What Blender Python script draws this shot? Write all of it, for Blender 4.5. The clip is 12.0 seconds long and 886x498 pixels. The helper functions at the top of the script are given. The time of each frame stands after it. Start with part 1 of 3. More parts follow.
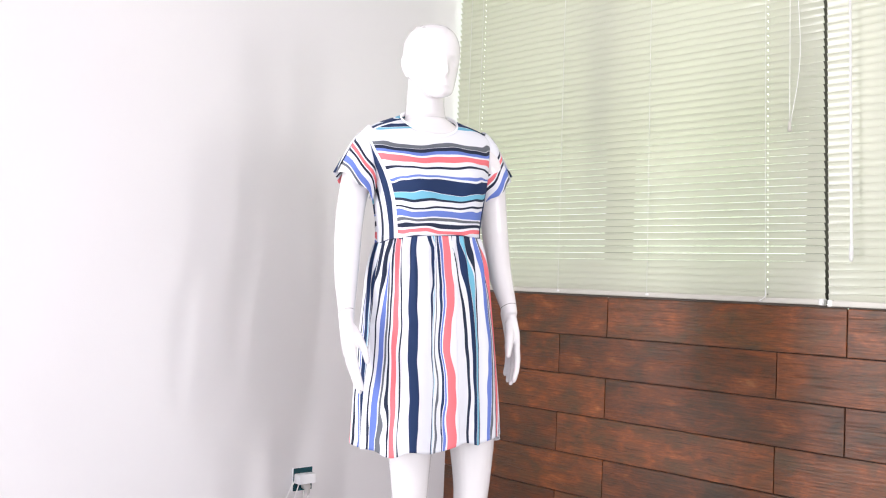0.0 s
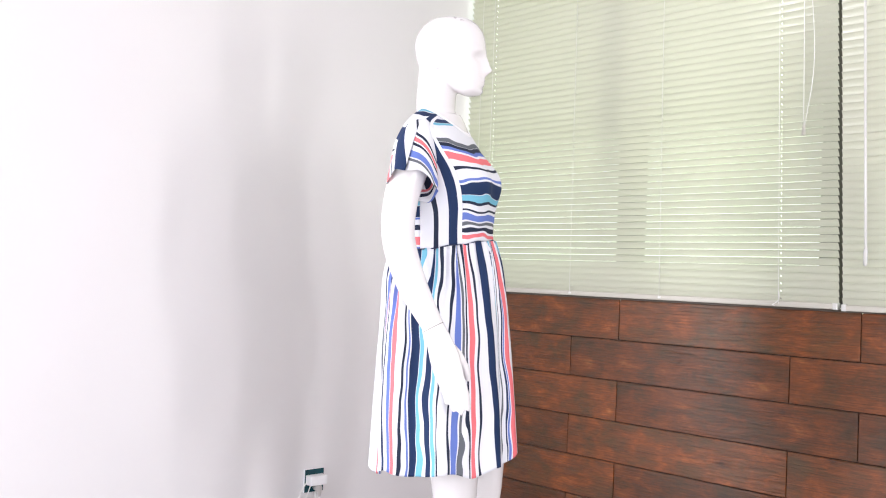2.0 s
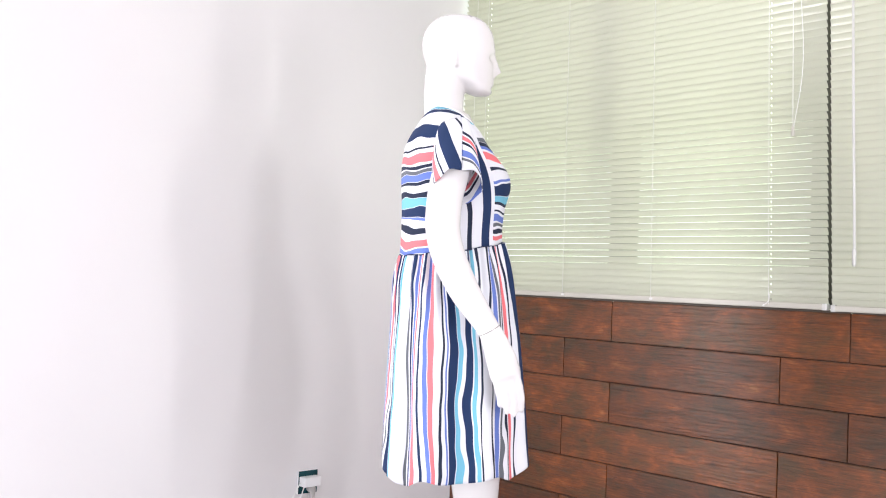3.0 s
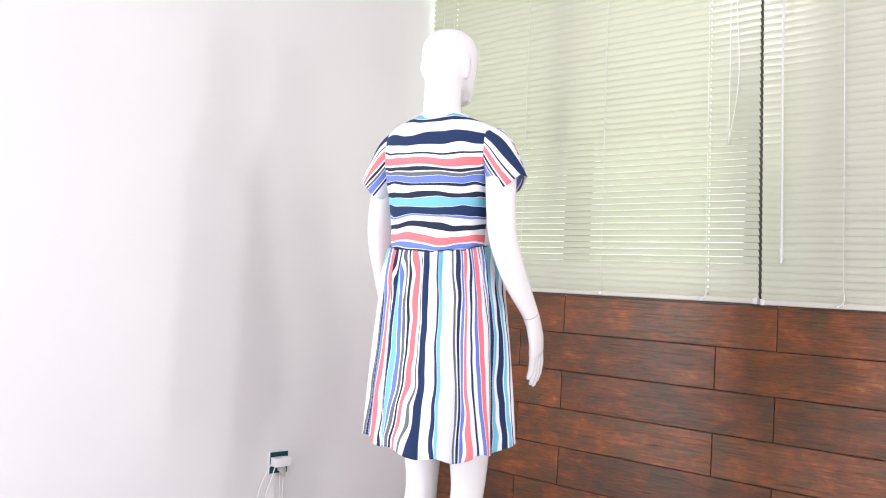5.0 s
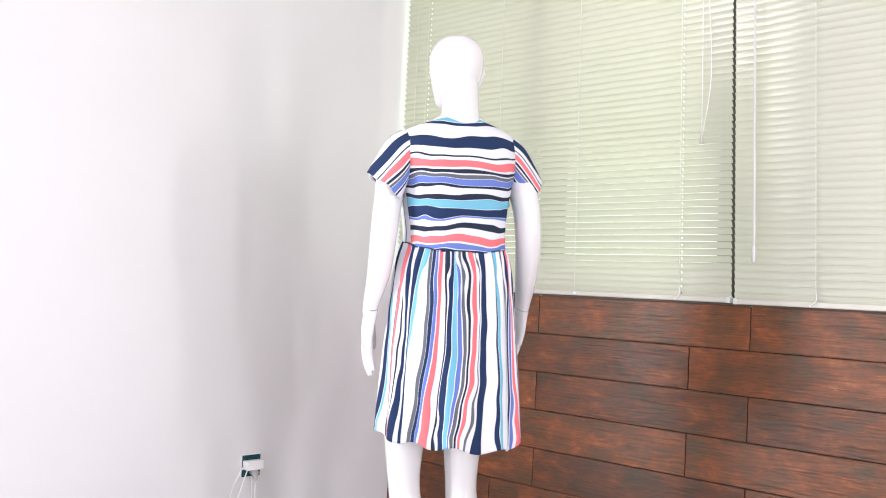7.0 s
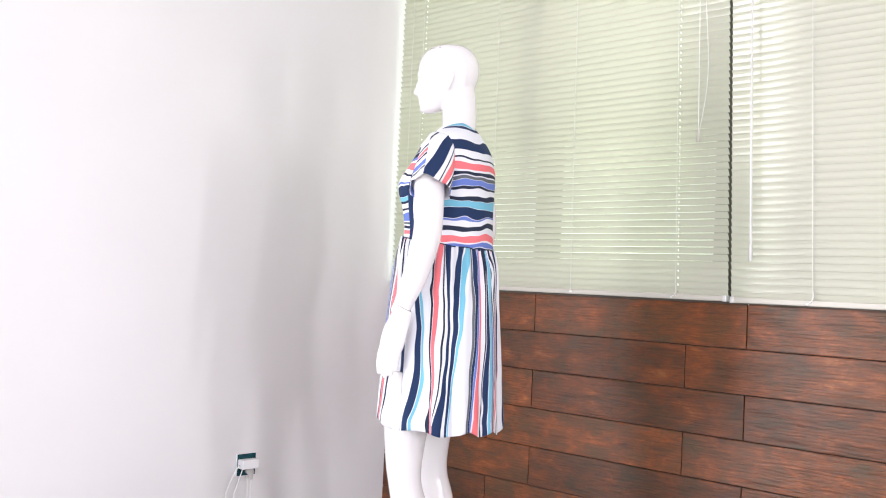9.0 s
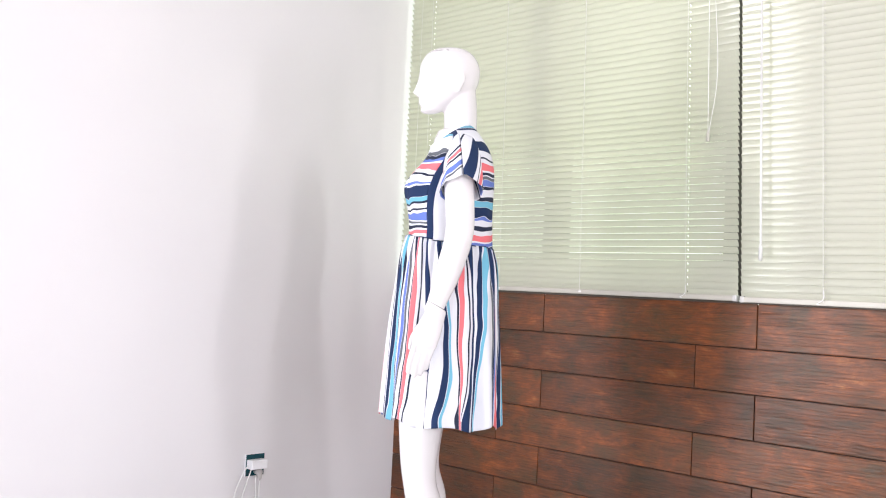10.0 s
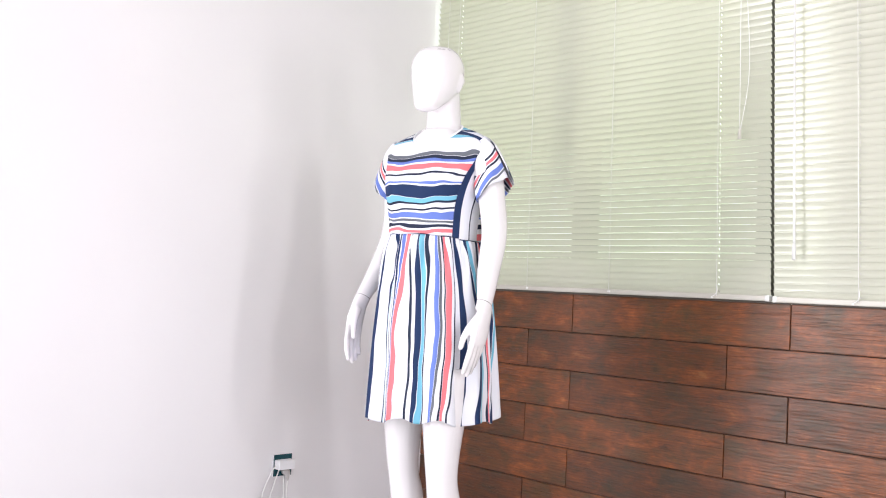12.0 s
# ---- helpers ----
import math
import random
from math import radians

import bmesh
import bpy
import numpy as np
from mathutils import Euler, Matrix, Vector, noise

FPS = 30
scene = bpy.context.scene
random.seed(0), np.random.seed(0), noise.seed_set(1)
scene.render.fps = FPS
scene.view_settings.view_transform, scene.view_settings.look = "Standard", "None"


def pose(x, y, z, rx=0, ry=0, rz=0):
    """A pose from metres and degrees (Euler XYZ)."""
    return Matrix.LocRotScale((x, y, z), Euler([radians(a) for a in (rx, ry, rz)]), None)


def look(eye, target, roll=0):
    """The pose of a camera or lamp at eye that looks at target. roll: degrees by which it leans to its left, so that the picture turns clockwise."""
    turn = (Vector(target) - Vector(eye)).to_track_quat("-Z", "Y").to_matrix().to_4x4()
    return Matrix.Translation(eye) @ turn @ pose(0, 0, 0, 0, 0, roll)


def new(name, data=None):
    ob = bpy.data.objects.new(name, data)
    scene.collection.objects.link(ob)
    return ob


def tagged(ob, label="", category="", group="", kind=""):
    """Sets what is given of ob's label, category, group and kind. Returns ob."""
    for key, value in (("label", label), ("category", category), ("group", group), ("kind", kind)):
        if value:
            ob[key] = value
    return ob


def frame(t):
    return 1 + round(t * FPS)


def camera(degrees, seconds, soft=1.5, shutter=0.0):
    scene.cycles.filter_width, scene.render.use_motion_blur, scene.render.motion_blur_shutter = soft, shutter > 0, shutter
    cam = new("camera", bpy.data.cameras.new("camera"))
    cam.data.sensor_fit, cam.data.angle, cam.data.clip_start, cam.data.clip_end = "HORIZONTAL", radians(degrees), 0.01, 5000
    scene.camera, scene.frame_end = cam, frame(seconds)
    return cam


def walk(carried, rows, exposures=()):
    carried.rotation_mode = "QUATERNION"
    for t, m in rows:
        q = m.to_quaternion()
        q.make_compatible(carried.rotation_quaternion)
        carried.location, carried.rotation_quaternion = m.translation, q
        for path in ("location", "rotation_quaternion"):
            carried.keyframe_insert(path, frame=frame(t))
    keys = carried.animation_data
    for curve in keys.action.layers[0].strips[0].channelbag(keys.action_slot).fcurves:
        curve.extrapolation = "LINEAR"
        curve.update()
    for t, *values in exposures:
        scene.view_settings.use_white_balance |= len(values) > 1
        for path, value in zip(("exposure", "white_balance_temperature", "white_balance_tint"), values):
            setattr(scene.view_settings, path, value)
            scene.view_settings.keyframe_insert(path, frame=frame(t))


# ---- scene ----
cam = camera(50.1, 12.0, soft=1.1)
PATH = [
    (0, (2.138, -2.944, 1.082), (0.7, -1.556, 1.152), 2.3),
    (0.5, (2.137, -2.929, 1.09), (0.684, -1.556, 1.153), 2.3),
    (1, (2.135, -2.923, 1.086), (0.675, -1.557, 1.152), 2.3),
    (1.5, (2.132, -2.943, 1.099), (0.686, -1.563, 1.165), 2.3),
    (2, (2.13, -2.95, 1.108), (0.678, -1.575, 1.167), 2.4),
    (2.5, (2.137, -2.928, 1.087), (0.689, -1.55, 1.155), 2.4),
    (3, (2.175, -2.92, 1.1), (0.714, -1.556, 1.168), 2.3),
    (5, (2.367, -3.083, 1.074), (0.953, -1.671, 1.146), 2.9),
    (5.5, (2.367, -3.062, 1.076), (0.96, -1.643, 1.144), 2.9),
    (6, (2.373, -3.029, 1.08), (0.976, -1.6, 1.146), 2.7),
    (6.5, (2.399, -3.004, 1.06), (0.995, -1.582, 1.141), 2.8),
    (7, (2.38, -3.026, 1.066), (0.987, -1.593, 1.146), 2.7),
    (9, (2.363, -3.033, 1.068), (0.982, -1.587, 1.144), 2.7),
    (9.5, (2.341, -3.062, 1.056), (0.965, -1.612, 1.14), 2.8),
    (10, (2.354, -3.037, 1.054), (0.964, -1.601, 1.137), 2.7),
    (10.5, (2.348, -3.026, 1.052), (0.954, -1.595, 1.14), 2.7),
    (11, (2.365, -3.0, 1.035), (0.952, -1.588, 1.126), 2.7),
    (11.5, (2.335, -3.022, 1.038), (0.915, -1.616, 1.123), 2.8),
    (12, (2.338, -3.021, 1.051), (0.907, -1.626, 1.133), 2.7),
]
walk(cam, [(t, look(eye, target, roll)) for t, eye, target, roll in PATH])

# printed bands: ink and edges, round the body in degrees or up the body in millimetres
# skirt bands: ink, then the edges near the waist, halfway and near the hem
SKIRT_FRONT = ("K2.5-4/8-11/8-10 N9-13/14-20/14-18 C13.3-18/20.3-23/18.3-23 K19-25/23.3-25/23.3-24.5 P31-35/33-38/31-34 G35.2-38/38.2-41/34.2-35.5 K39-42/43.5-45/40-42 "
               "R42.5-47.5/45.3-52/42.5-46 K53-55/55-57/49-51 N59-65/64-72/62-70")
SKIRT_LEFT = ("N76-80/83-86.5/79-84 C80.3-84/86.8-88.5/84.3-86.5 K91-92.5/91.5-93/93.5-94 R93-98/93.3-97/95-95.4 K100-102/102-104/97-98 N103-108/107-110/99-106 "
              "N115-121/113-118/108-111 C121.3-131/118.3-122/111.3-113 G134-138/135-139/129-131")
SKIRT_BACK = ("N139-144/139.3-143/132-134.5 P144.5-147/143.3-146.5/135-137 R147.5-152/147-151/137.5-146 K156-158/157-158.5/150-151.5 N161-165/159-164/155-160 "
              "C165.3-167/164.3-169/160.3-164 P168-169/169.5-173/164.5-166 G172-173.5/174-176/168-169.5 K176.5-178/177-178.2/170.5-172 R179-182/179-181.5/172.5-174.5 "
              "G183-184.5/183-183.6/177-178 N185-190/184.5-190/180.5-187 N198.5-199.5/198.5-200.5/196.5-200.5 C199.8-205/200.8-204/200.8-203 G216-218.5/217-220/217-219.5")
SKIRT_RIGHT = ("N220.5-225/221.5-224/221-223 P226.5-230/225-227.5/224-225.5 R231-234/228-230/226.5-232 N236-238.5/233-235/236-238.5 P241-245/238-242/243-247 "
               "R245.3-249/242.5-247.5/247.3-251 K254-256/254-256/254-256 P258-259.5/258-259.3/259-260.5 N260-266/260-267/261-266 C266.3-268.5/267.3-269.5/266.3-269.5 "
               "N272-274.5/271-275.5/272-276.3 C275-277.5/276-278/276.5-279.5 K279-282/280-281.5/279.8-281")
SKIRT_FRONT_RIGHT = ("K290-294.5/288.5-290/287-289 P295-298/293-299/289.3-295 G298.3-300/300.5-303/296-297.5 K302-304/304.3-306/304-307 R304.5-311/308-313.5/307.3-311.5 "
                     "K313-315.5/316-318/315.5-317 N324-332.5/325-334/328-335 N343-347/346-347/346-346.6 C347.3-350.5/347.3-348/347-347.4 G350.8-351.5/349.5-350.5/350-352.5 "
                     "N352-354/353-354.5/353-354.5 P354.3-357/354.8-355.8/354.8-356 R357.3-360.8/356.3-360/356.3-360")


def print_table(*texts):
    """The bands as inks and three rows of edges: near the waist, halfway, near the hem."""
    inks, rows = [], [[2.0], [2.0], [2.0]]
    for word in " ".join(texts).split():
        inks.append(word[0])
        for row, pair in zip(rows, word[1:].split("/")):
            lo, hi = (float(v) for v in pair.split("-"))
            inset = 0.02 * (hi - lo)
            row.append(max(lo + inset, row[-1] + 0.1))
            row.append(max(hi - inset, row[-1] + 0.1))
    return inks, np.array([row + [362.0] for row in rows])


SKIRT_INKS, SKIRT_EDGES = print_table(SKIRT_FRONT, SKIRT_LEFT, SKIRT_BACK, SKIRT_RIGHT, SKIRT_FRONT_RIGHT)
SKIRT_SPEC = " ".join("%s%.3f,%.3f" % (ink, SKIRT_EDGES[1][1 + 2 * i], SKIRT_EDGES[1][2 + 2 * i]) for i, ink in enumerate(SKIRT_INKS))


def skirt_edges(s):
    """Where the bands' edges lie at s, from the waist (0) to the hem (1)."""
    h = (0.12, 0.48, 0.87)
    s = min(max(s, 0.03), 0.95)
    e = sum(SKIRT_EDGES[i] * math.prod((s - h[j]) / (h[i] - h[j]) for j in range(3) if j != i) for i in range(3))
    return np.maximum.accumulate(e + np.arange(len(e)) * 1e-4)


FRONT_SPEC = "R1223,1233 K1239,1249 G1255,1263 P1267,1286 K1293,1299 K1315,1322 C1322.3,1336 N1337,1368 P1373,1379 K1399,1406 R1421,1440 P1446,1455 K1455.3,1466 G1467,1479 C1520,1528 N1529,1541"
BACK_SPEC = ("N1170,1180 P1182,1196 R1200,1221 K1237,1254 P1271,1277 N1277.3,1303 C1304,1327 K1328,1343 K1362,1370 P1371,1390 G1391,1402 K1405,1414 R1420,1440 K1452,1457 "
             "N1480,1510 N1545,1556 C1558,1570")
SIDE_R_SPEC = "N106,117 K128,132"
SIDE_L_SPEC = "N99,111 K129,131"
SLEEVE_SPEC = "K205,222 R236,262 K272,288 P326,368 G376,394 K535,552 N640,735 K775,788 R808,856 K868,884 G893,908 P912,950 N960,975"
OUTLET = (-0.770, 0.311)


# ---- world, daylight and room light ----
world = bpy.data.worlds.new("daylight")
scene.world = world
world.use_nodes = True
wn = world.node_tree.nodes
sky = wn.new("ShaderNodeTexSky")
sky.sky_type, sky.sun_disc = "NISHITA", False
sky.sun_elevation, sky.sun_rotation = radians(48), radians(20)
world.node_tree.links.new(sky.outputs[0], wn["Background"].inputs[0])
wn["Background"].inputs[1].default_value = 0.12

sun = new("sun", bpy.data.lights.new("sun", "SUN"))
sun.data.energy, sun.data.angle, sun.data.color = 2.5, radians(0.6), (1.0, 0.95, 0.88)
sun.matrix_world = look((2.0, 9.0, 9.0), (1.0, 0.0, 0.0))


def area(name, eye, target, w, h, power, colour):
    """A rectangular lamp for a window opening, or fill added to brighten the room."""
    ob = new(name, bpy.data.lights.new(name, "AREA"))
    ob.data.shape, ob.data.size, ob.data.size_y = "RECTANGLE", w, h
    ob.data.energy, ob.data.color = power, colour
    ob.matrix_world = look(eye, target)
    return ob


WEST, NORTH, EAST, SOUTH, TOP = -0.845, 0.0, 4.6, -5.4, 2.95
area("east_window_light", (EAST - 0.06, -1.28, 1.20), (0.0, -1.15, 1.3), 0.20, 1.2, 40, (0.985, 0.955, 1.0))
area("east_window_light", (EAST - 0.06, -2.28, 1.20), (0.0, -1.4, 1.3), 0.20, 1.2, 40, (0.985, 0.955, 1.0))
# broad fill added from the south, out of view; no known window there
area("south_fill_light", (1.9, SOUTH + 0.06, 1.40), (1.3, -1.0, 1.30), 3.2, 2.3, 40, (0.975, 0.955, 1.02))
area("west_window_light", (WEST - 0.04, -3.50, 1.18), (1.0, -3.50, 1.18), 1.5, 2.2, 142, (0.985, 0.955, 1.0))
# overhead fill, added to lift the shadows; the ceiling has no fitting
area("ceiling_fill_light", (2.0, -2.7, TOP - 0.06), (2.0, -2.7, 0.0), 2.4, 1.2, 19, (0.985, 0.955, 1.0))
scene.view_settings.exposure = 0.0


# ---- materials ----
def material(name, colour=(0.8, 0.8, 0.8), rough=0.5, metal=0.0):
    m = bpy.data.materials.new(name)
    m.use_nodes = True
    b = m.node_tree.nodes["Principled BSDF"]
    b.inputs["Base Color"].default_value = (*colour, 1)
    b.inputs["Roughness"].default_value = rough
    b.inputs["Metallic"].default_value = metal
    return m


def node(m, kind, **sockets):
    n = m.node_tree.nodes.new("ShaderNode" + kind)
    for k, v in sockets.items():
        n.inputs[k.replace("_", " ")].default_value = v
    return n


def join(m, a, b):
    m.node_tree.links.new(a, b)


def bsdf(m):
    return m.node_tree.nodes["Principled BSDF"]


def maths(m, op, a, b=None):
    n = m.node_tree.nodes.new("ShaderNodeMath")
    n.operation = op
    for i, v in enumerate((a, b)):
        if v is None:
            continue
        if isinstance(v, (int, float)):
            n.inputs[i].default_value = v
        else:
            join(m, v, n.inputs[i])
    return n.outputs[0]


def ramp(m, fac, stops, mode="LINEAR"):
    n = m.node_tree.nodes.new("ShaderNodeValToRGB")
    n.color_ramp.interpolation = mode
    e = n.color_ramp.elements
    while len(e) < len(stops):
        e.new(0.5)
    for i, (p, c) in enumerate(stops):
        e[i].position = p
        e[i].color = (*c, 1)
    if fac is not None:
        join(m, fac, n.inputs[0])
    return n.outputs[0]


def bump(m, height, strength, distance=0.002):
    n = node(m, "Bump", Strength=strength, Distance=distance)
    join(m, height, n.inputs["Height"])
    join(m, n.outputs[0], bsdf(m).inputs["Normal"])
    return n


def painted_wall():
    m = material("white_wall_paint", (0.76, 0.75, 0.757), 0.55)
    tc = node(m, "TexCoord")
    big = node(m, "TexNoise", Scale=1.1, Detail=3.0)
    join(m, tc.outputs["Object"], big.inputs["Vector"])
    join(m, ramp(m, big.outputs[0], [(0.3, (0.73, 0.715, 0.724)), (0.7, (0.765, 0.75, 0.759))]), bsdf(m).inputs["Base Color"])
    fine = node(m, "TexNoise", Scale=140.0, Detail=4.0)
    join(m, tc.outputs["Object"], fine.inputs["Vector"])
    bump(m, fine.outputs[0], 0.12, 0.001)
    return m


def wood_tile():
    m = material("wood_look_tile", (0.16, 0.055, 0.03), 0.32)
    tc, oi = node(m, "TexCoord"), node(m, "ObjectInfo")
    shift = m.node_tree.nodes.new("ShaderNodeVectorMath")
    shift.operation = "MULTIPLY_ADD"
    join(m, oi.outputs["Random"], shift.inputs[0])
    shift.inputs[1].default_value = (37.0, 11.0, 23.0)
    join(m, tc.outputs["Object"], shift.inputs[2])

    def noise_at(sx, sz, scale, detail, dist=0.0):
        mp = node(m, "Mapping")
        mp.inputs["Scale"].default_value = (sx, 1.0, sz)
        join(m, shift.outputs[0], mp.inputs["Vector"])
        n = node(m, "TexNoise", Scale=scale, Detail=detail, Roughness=0.65, Distortion=dist)
        join(m, mp.outputs[0], n.inputs["Vector"])
        return n.outputs[0]

    patch = noise_at(1.0, 1.8, 8.0, 8.0, 0.4)
    grain = noise_at(1.0, 9.0, 8.0, 9.0, 0.5)
    fibre = noise_at(0.6, 12.0, 26.0, 5.0, 0.8)
    base = ramp(m, patch, [(0.28, (0.044, 0.025, 0.009)), (0.38, (0.066, 0.029, 0.009)), (0.47, (0.094, 0.031, 0.008)), (0.55, (0.128, 0.036, 0.008)), (0.63, (0.175, 0.048, 0.010)), (0.74, (0.26, 0.10, 0.028))])
    mixed = maths(m, "ADD", maths(m, "MULTIPLY", grain, 0.3), maths(m, "MULTIPLY", fibre, 0.7))
    dark = ramp(m, mixed, [(0.36, (0.50, 0.48, 0.46)), (0.45, (0.86, 0.85, 0.84)), (0.53, (1.07, 1.07, 1.07)), (0.62, (1.60, 1.56, 1.48))])
    mul = node(m, "Mix")
    mul.data_type, mul.blend_type = "RGBA", "MULTIPLY"
    mul.inputs[0].default_value = 0.9
    join(m, base, mul.inputs[6])
    join(m, dark, mul.inputs[7])
    tone = node(m, "HueSaturation")
    join(m, maths(m, "MULTIPLY_ADD", oi.outputs["Random"], 0.7), tone.inputs["Value"])
    tone.inputs["Value"].links[0].from_node.inputs[2].default_value = 0.74
    join(m, mul.outputs[2], tone.inputs["Color"])
    # fine dark cracks along the grain
    crack = noise_at(0.8, 34.0, 6.5, 5.0, 0.8)
    line = ramp(m, crack, [(0.385, (1, 1, 1)), (0.415, (0, 0, 0))])
    # knots: a few dark eyes with rings of grain bent round them
    vor = node(m, "TexVoronoi", Scale=4.2)
    mp = node(m, "Mapping")
    mp.inputs["Scale"].default_value = (1.0, 1.0, 1.7)
    join(m, shift.outputs[0], mp.inputs["Vector"])
    join(m, mp.outputs[0], vor.inputs["Vector"])
    ragged = maths(m, "ADD", vor.outputs["Distance"], maths(m, "MULTIPLY", maths(m, "SUBTRACT", fibre, 0.5), 0.12))
    knot = ramp(m, ragged, [(0.035, (1, 1, 1)), (0.07, (0.45, 0.45, 0.45)), (0.17, (0, 0, 0))])
    mix = node(m, "Mix")
    mix.data_type = "RGBA"
    join(m, maths(m, "MAXIMUM", maths(m, "MULTIPLY", knot, 0.75), maths(m, "MULTIPLY", line, 0.34)), mix.inputs[0])
    join(m, tone.outputs[0], mix.inputs[6])
    mix.inputs[7].default_value = (0.028, 0.013, 0.008, 1)
    join(m, mix.outputs[2], bsdf(m).inputs["Base Color"])
    join(m, ramp(m, grain, [(0.3, (0.40, 0.40, 0.40)), (0.7, (0.28, 0.28, 0.28))]), bsdf(m).inputs["Roughness"])
    bsdf(m).inputs["Specular IOR Level"].default_value = 0.44
    bsdf(m).inputs["Coat Weight"].default_value = 0.2
    bsdf(m).inputs["Coat Roughness"].default_value = 0.36
    # pressed wood relief: wavy growth lines and pores
    wave = node(m, "TexWave", Scale=26.0, Distortion=7.0, Detail=3.0)
    wave.inputs["Detail Scale"].default_value = 1.2
    wave.bands_direction = "Z"
    wmap = node(m, "Mapping")
    wmap.inputs["Scale"].default_value = (0.22, 1.0, 1.0)
    join(m, shift.outputs[0], wmap.inputs["Vector"])
    join(m, wmap.outputs[0], wave.inputs["Vector"])
    high = maths(m, "ADD", maths(m, "MULTIPLY", wave.outputs["Fac"], 0.35), maths(m, "ADD", maths(m, "MULTIPLY", fibre, 0.8), maths(m, "MULTIPLY", grain, 0.5)))
    high = maths(m, "SUBTRACT", high, maths(m, "ADD", maths(m, "MULTIPLY", line, 0.6), maths(m, "MULTIPLY", knot, 0.4)))
    bump(m, high, 1.0, 0.0008)
    return m


def stripes(name, spec, scale, wave, wave_scale):
    """A cloth printed with bands across its first coordinate; spec: letter and the two edges of each band, in 1/scale."""
    m = material(name, rough=0.82)
    bsdf(m).inputs["Specular IOR Level"].default_value = 0.18
    uv = node(m, "UVMap")
    uv.uv_map = "cloth"
    sep = node(m, "SeparateXYZ")
    join(m, uv.outputs[0], sep.inputs[0])
    mp = node(m, "Mapping")
    mp.inputs["Scale"].default_value = (*wave_scale, 1.0)
    join(m, uv.outputs[0], mp.inputs["Vector"])
    nz = node(m, "TexNoise", Scale=1.0, Detail=1.0)
    join(m, mp.outputs[0], nz.inputs["Vector"])
    u = maths(m, "ADD", sep.outputs[0], maths(m, "MULTIPLY", maths(m, "SUBTRACT", nz.outputs[0], 0.5), wave))
    bands = []
    for word in spec.split():
        lo, hi = word[1:].split(",")
        bands.append((float(lo) / scale, float(hi) / scale, word[0]))
    bands.sort()
    groups = [bands[i:i + 14] for i in range(0, len(bands), 14)]
    out = None
    for g in groups:
        lo, hi = g[0][0] - 0.002, g[-1][1] + 0.002
        stops = [(0.0, INK["W"])]
        for i, (a, b, ink) in enumerate(g):
            stops.append(((a - lo) / (hi - lo), INK[ink]))
            nxt = g[i + 1][0] if i + 1 < len(g) else None
            if nxt is None or nxt - b > 1e-4:
                stops.append(((b - lo) / (hi - lo), INK["W"]))
        f = maths(m, "DIVIDE", maths(m, "SUBTRACT", u, lo), hi - lo)
        colour = ramp(m, f, stops, "CONSTANT")
        if out is None:
            out = colour
        else:
            mix = node(m, "Mix")
            mix.data_type = "RGBA"
            join(m, maths(m, "GREATER_THAN", u, lo), mix.inputs[0])
            join(m, out, mix.inputs[6])
            join(m, colour, mix.inputs[7])
            out = mix.outputs[2]
    join(m, out, bsdf(m).inputs["Base Color"])
    weave = node(m, "TexNoise", Scale=900.0, Detail=2.0)
    tc = node(m, "TexCoord")
    join(m, tc.outputs["Object"], weave.inputs["Vector"])
    bump(m, weave.outputs[0], 0.15, 0.0006)
    return m


# cloth inks: white, navy, black-blue, coral, cyan, periwinkle, grey
INK = {"W": (0.68, 0.69, 0.735), "N": (0.016, 0.032, 0.088), "K": (0.020, 0.027, 0.052), "R": (0.72, 0.165, 0.185),
       "C": (0.16, 0.43, 0.57), "P": (0.125, 0.185, 0.50), "G": (0.12, 0.13, 0.15)}

WALL = painted_wall()
TILE = wood_tile()
GROUT = material("dark_grout", (0.035, 0.022, 0.018), 0.9)
FLOOR = material("grey_floor_tile", (0.60, 0.59, 0.58), 0.4)
SILL = material("dark_window_sill", (0.09, 0.075, 0.06), 0.5)
FRAME = material("dark_window_frame", (0.07, 0.065, 0.055), 0.4)
GLOSS = material("glossy_white_mannequin", (0.70, 0.68, 0.685), 0.14)


def seam_lines(m):
    """The thin joint line round each wrist."""
    tc, sep = node(m, "TexCoord"), node(m, "SeparateXYZ")
    join(m, tc.outputs["Object"], sep.inputs[0])
    along = maths(m, "ADD", maths(m, "MULTIPLY", sep.outputs[1], 0.48), maths(m, "MULTIPLY", sep.outputs[2], 0.877))
    line = maths(m, "LESS_THAN", maths(m, "ABSOLUTE", maths(m, "SUBTRACT", along, 0.855)), 0.0009)
    arm = maths(m, "GREATER_THAN", maths(m, "ABSOLUTE", sep.outputs[0]), 0.17)
    mix = node(m, "Mix")
    mix.data_type = "RGBA"
    join(m, maths(m, "MULTIPLY", line, arm), mix.inputs[0])
    mix.inputs[6].default_value = (0.70, 0.68, 0.685, 1)
    mix.inputs[7].default_value = (0.22, 0.21, 0.20, 1)
    # small grey scuffs on the crown
    nz = node(m, "TexNoise", Scale=55.0, Detail=4.0)
    join(m, tc.outputs["Object"], nz.inputs["Vector"])
    high = maths(m, "GREATER_THAN", sep.outputs[2], 1.806)
    scuff = maths(m, "MULTIPLY", maths(m, "GREATER_THAN", nz.outputs[0], 0.64), high)
    worn = node(m, "Mix")
    worn.data_type = "RGBA"
    join(m, maths(m, "MULTIPLY", scuff, 0.6), worn.inputs[0])
    join(m, mix.outputs[2], worn.inputs[6])
    worn.inputs[7].default_value = (0.30, 0.29, 0.29, 1)
    join(m, worn.outputs[2], bsdf(m).inputs["Base Color"])


